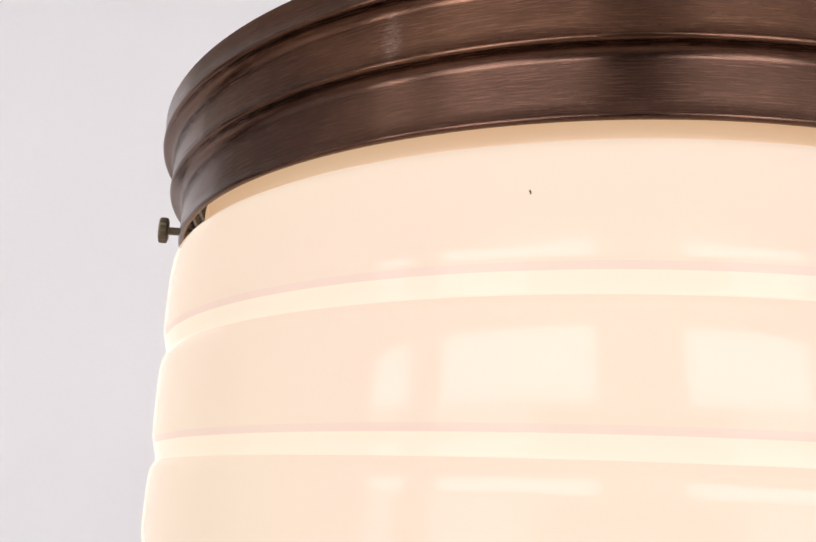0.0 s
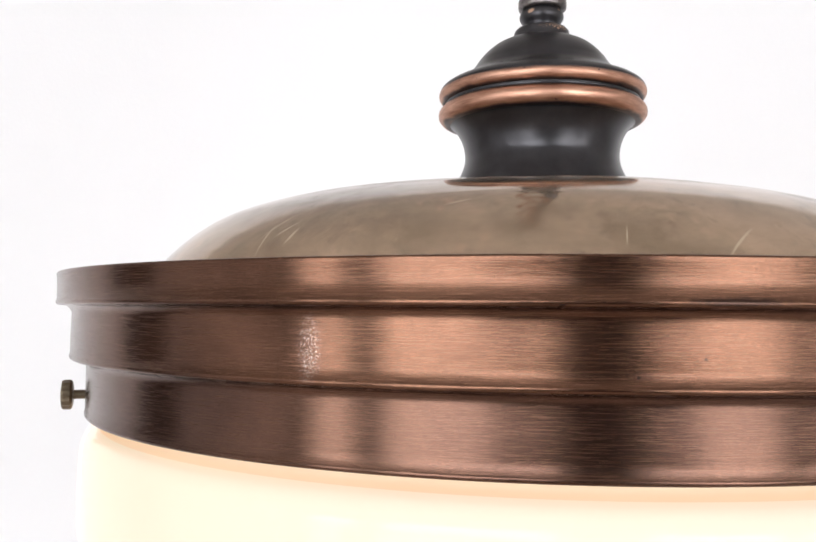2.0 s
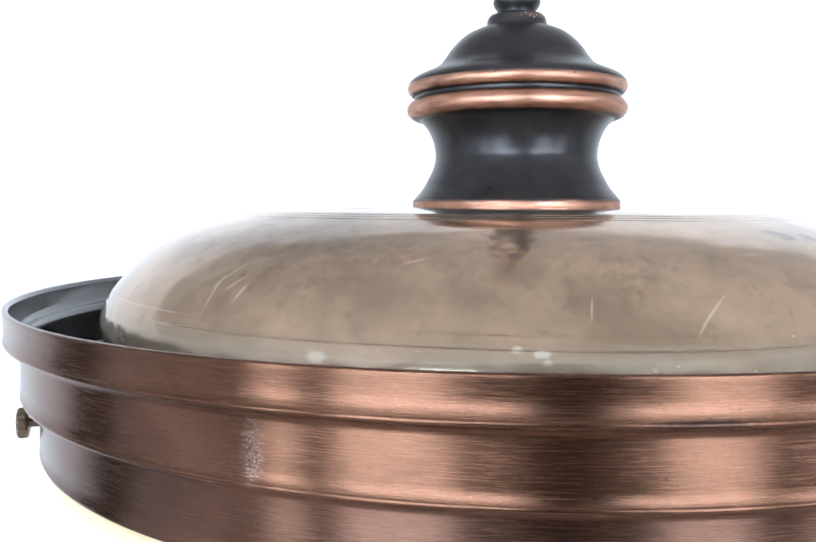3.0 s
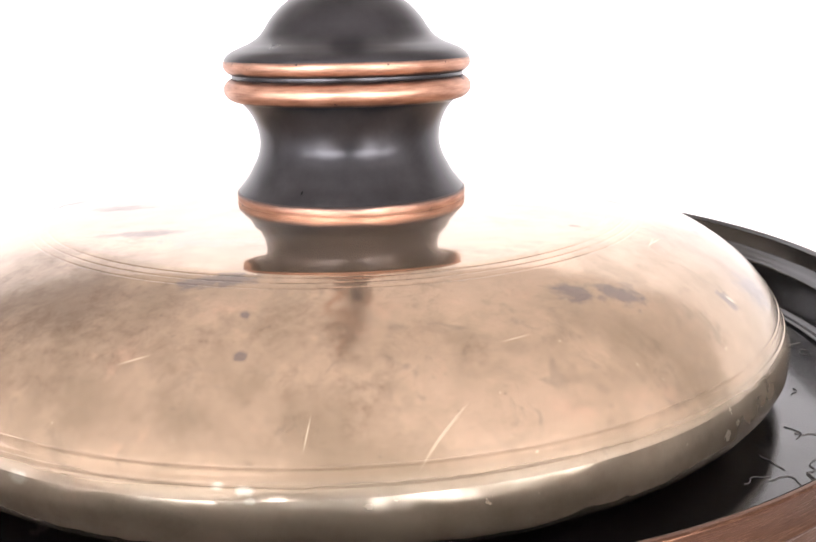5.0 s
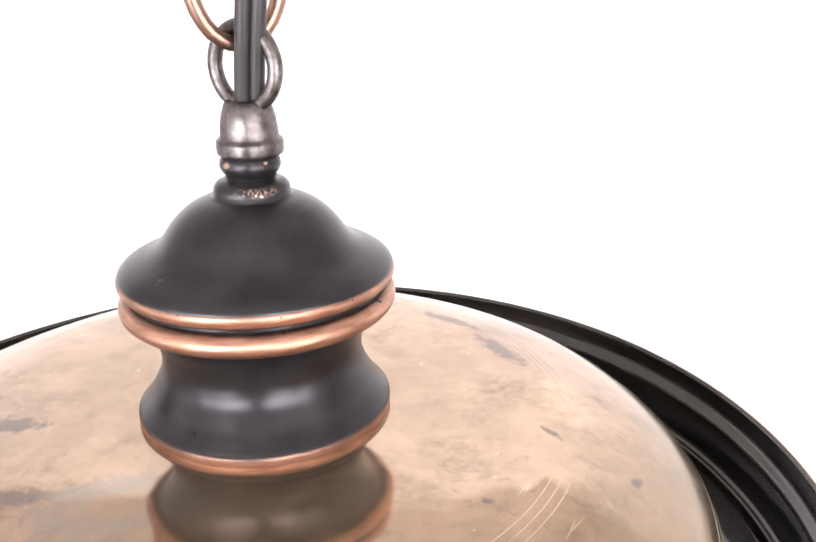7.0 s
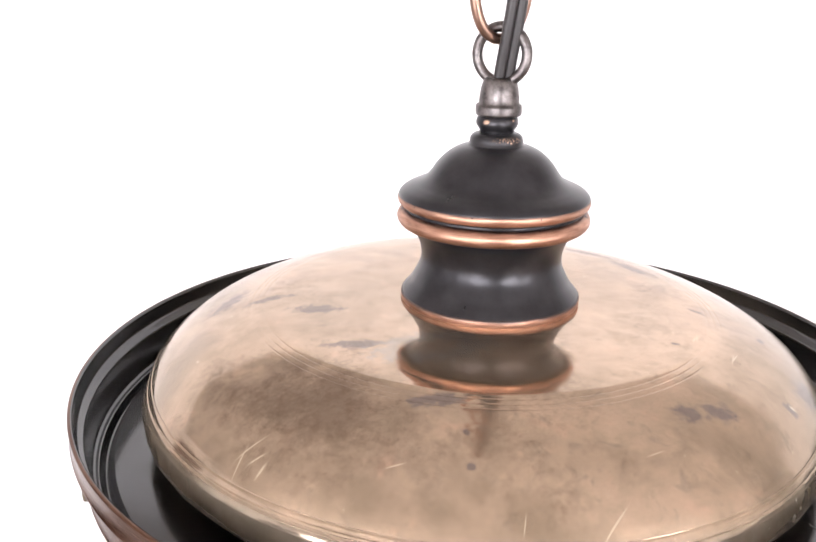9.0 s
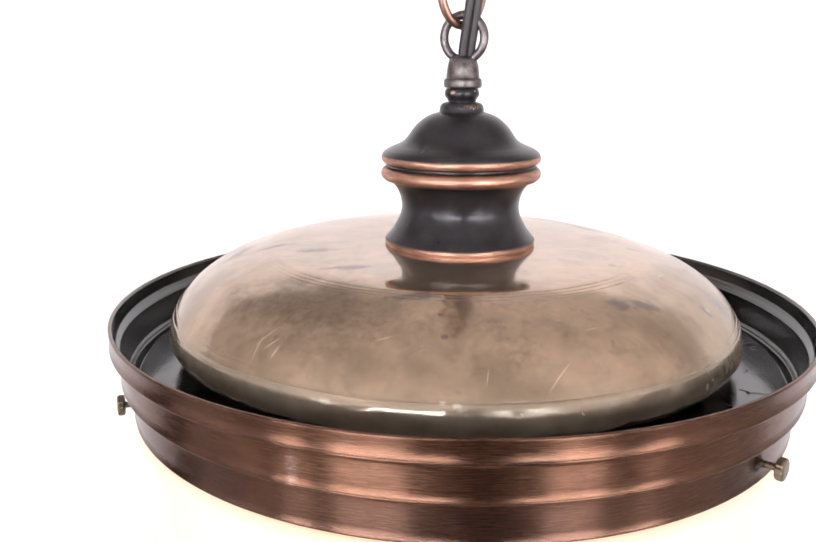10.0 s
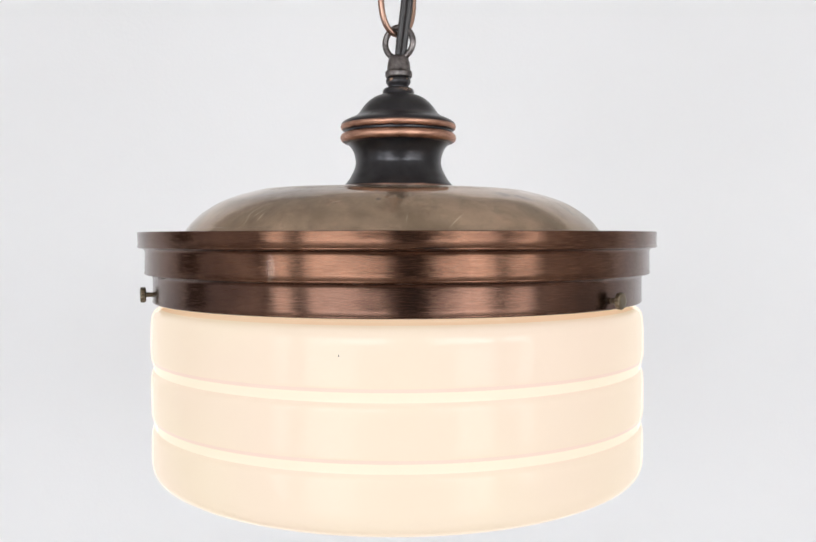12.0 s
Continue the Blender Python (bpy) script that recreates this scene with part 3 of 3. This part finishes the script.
def paint_wrinkle(radius, angle, size, turns):
    rng = random.Random(int(radius * 1e5) + int(angle * 10))
    a = radians(angle)
    p = Vector((radius * math.cos(a), radius * math.sin(a), -0.0225))
    heading = rng.uniform(0, 6.28)
    pts = []
    for i in range(turns):
        pts.append(p.copy())
        heading += rng.uniform(-0.9, 0.9)
        p += Vector((math.cos(heading), math.sin(heading), 0)) * size
        if math.hypot(p.x, p.y) > 0.1450:
            heading += math.pi * 0.7
            p.x *= 0.985
            p.y *= 0.985
    part("paint_wrinkle", tube(pts, 0.00015, 6), WRINKLE, lamp)


for radius, angle, size, turns in ((0.1405, -40, 0.0008, 24), (0.1425, -37, 0.0007, 26), (0.1310, -42, 0.0011, 9), (0.1285, -35, 0.0012, 8), (0.1340, -29, 0.0014, 7), (0.1430, 1, 0.0008, 14),
                                   (0.1425, -3, 0.0008, 12), (0.1350, 1.5, 0.0012, 5), (0.1320, -15, 0.0010, 7), (0.1440, -28, 0.0008, 18), (0.1400, -36, 0.0007, 20), (0.1430, -152, 0.0004, 4)):
    paint_wrinkle(radius, angle, size, turns)

# opal drum with three tiers; the steps between them are given a brighter glow
glass, slot = [], []


def run(points, s):
    for p in points:
        glass.append(p)
        slot.append(s)


run([(0.1430, -0.0300), (0.1430, -0.0400), (0.1434, -0.0425), (0.1450, -0.0440)], 2)
run(spline([(0.1470, -0.0446), (0.1497, -0.0458), (0.1513, -0.0480), (0.1521, -0.0515), (0.1525, -0.0580), (0.1526, -0.0660), (0.1525, -0.0728)], 3), 0)
run([(0.1523, -0.0740)], 3)
run([(0.1518, -0.0758), (0.1512, -0.0780), (0.1508, -0.0802)], 1)
run(spline([(0.1508, -0.0809), (0.1515, -0.0820), (0.1522, -0.0838), (0.1526, -0.0880), (0.1527, -0.0980), (0.1526, -0.1068)], 3), 0)
run([(0.1524, -0.1079)], 3)
run([(0.1519, -0.1097), (0.1513, -0.1119), (0.1509, -0.1141)], 1)
run(spline([(0.1509, -0.1148), (0.1516, -0.1160), (0.1523, -0.1178), (0.1527, -0.1220), (0.1527, -0.1300), (0.1525, -0.1360), (0.1515, -0.1405), (0.1490, -0.1440), (0.1455, -0.1460)], 4), 0)
run([(0.1448, -0.1466), (0.1440, -0.1470), (0.1400, -0.1474), (0.0, -0.1478)], 0)


def glass_wave(a, r, z):
    return (0.0004 * noise.noise(Vector((math.cos(a) * 1.5, math.sin(a) * 1.5, z * 25))), 0)


shade = part("glass_shade", lathe(glass, 192, slots=slot, wave=glass_wave), [TIER, STEP, NECKGLASS, BLEND], lamp, "lit milky opal glass drum with two grooves")

bm = bmesh.new()
bmesh.ops.create_icosphere(bm, subdivisions=2, radius=1.0)
bm.transform(pose(-0.0261, -0.1506, -0.0585, 0, -15, 0) @ Matrix.Diagonal((0.0002, 0.0002, 0.0006, 1)))
part("speck", bm, SPECK, shade, "tiny black speck in the glass")

# ------------------------------------------------------------------ chain and cord
chain = tagged(new("chain"), "copper link chain holding the lamp from the ceiling", "chain")


def link_path(half_w, half_h, n=12):
    n *= 3
    return [Vector((half_w * math.cos(t) * (1 - 0.06 * math.cos(2 * t)), 0, half_h * math.sin(t))) for t in (2 * math.pi * i / n for i in range(n))]


LINK_W, LINK_H, WIRE = 0.0130, 0.0225, 0.0020
first = part("link", tube(link_path(LINK_W, LINK_H), WIRE, 12, True), LINK, chain)
z = 0.1305 - 2 * WIRE + LINK_H - 0.0006
first.matrix_basis = pose(-0.0002, 0.0004, z, 0, 0, 34)
step, turn = 2 * LINK_H - 2 * WIRE - 0.0002, 34
while z + step < CEILING_Z + LINK_H * 0.5:
    z += step
    turn += 82
    other = first.copy()
    scene.collection.objects.link(other)
    other.matrix_basis = pose(-0.0002, 0.0004, z, 0, 0, turn)

cord = tagged(new("lamp_cord"), "brown-black flat twin electric cord beside the chain", "cord")


def cord_line(side):
    keys = [(0.0012, -0.0010, 0.108), (0.0018, -0.0022, 0.116), (0.0032, -0.0040, 0.127), (0.0046, -0.0052, 0.138), (0.0056, -0.0056, 0.150), (0.0060, -0.0050, 0.18), (0.0050, -0.0046, 0.26), (0.0052, -0.0050, 0.5), (0.0050, -0.0050, CEILING_Z)]
    pts = []
    for i in range(len(keys) - 1):
        a, b, c, d = (Vector(keys[max(0, min(len(keys) - 1, i + o))]) for o in (-1, 0, 1, 2))
        for s in range(8):
            t = s / 8
            pts.append(0.5 * ((2 * b) + (c - a) * t + (2 * a - 5 * b + 4 * c - d) * t * t + (3 * b - a - 3 * c + d) * t ** 3))
    pts.append(Vector(keys[-1]))
    off = Vector((0.0005, 0, 0)) + Vector((math.cos(radians(12)), math.sin(radians(12)), 0)) * 0.0018 * side
    return [p + off for p in pts]


for side in (-1, 1):
    part("cord_strand", tube(cord_line(side), 0.0020, 14), CORD, cord)
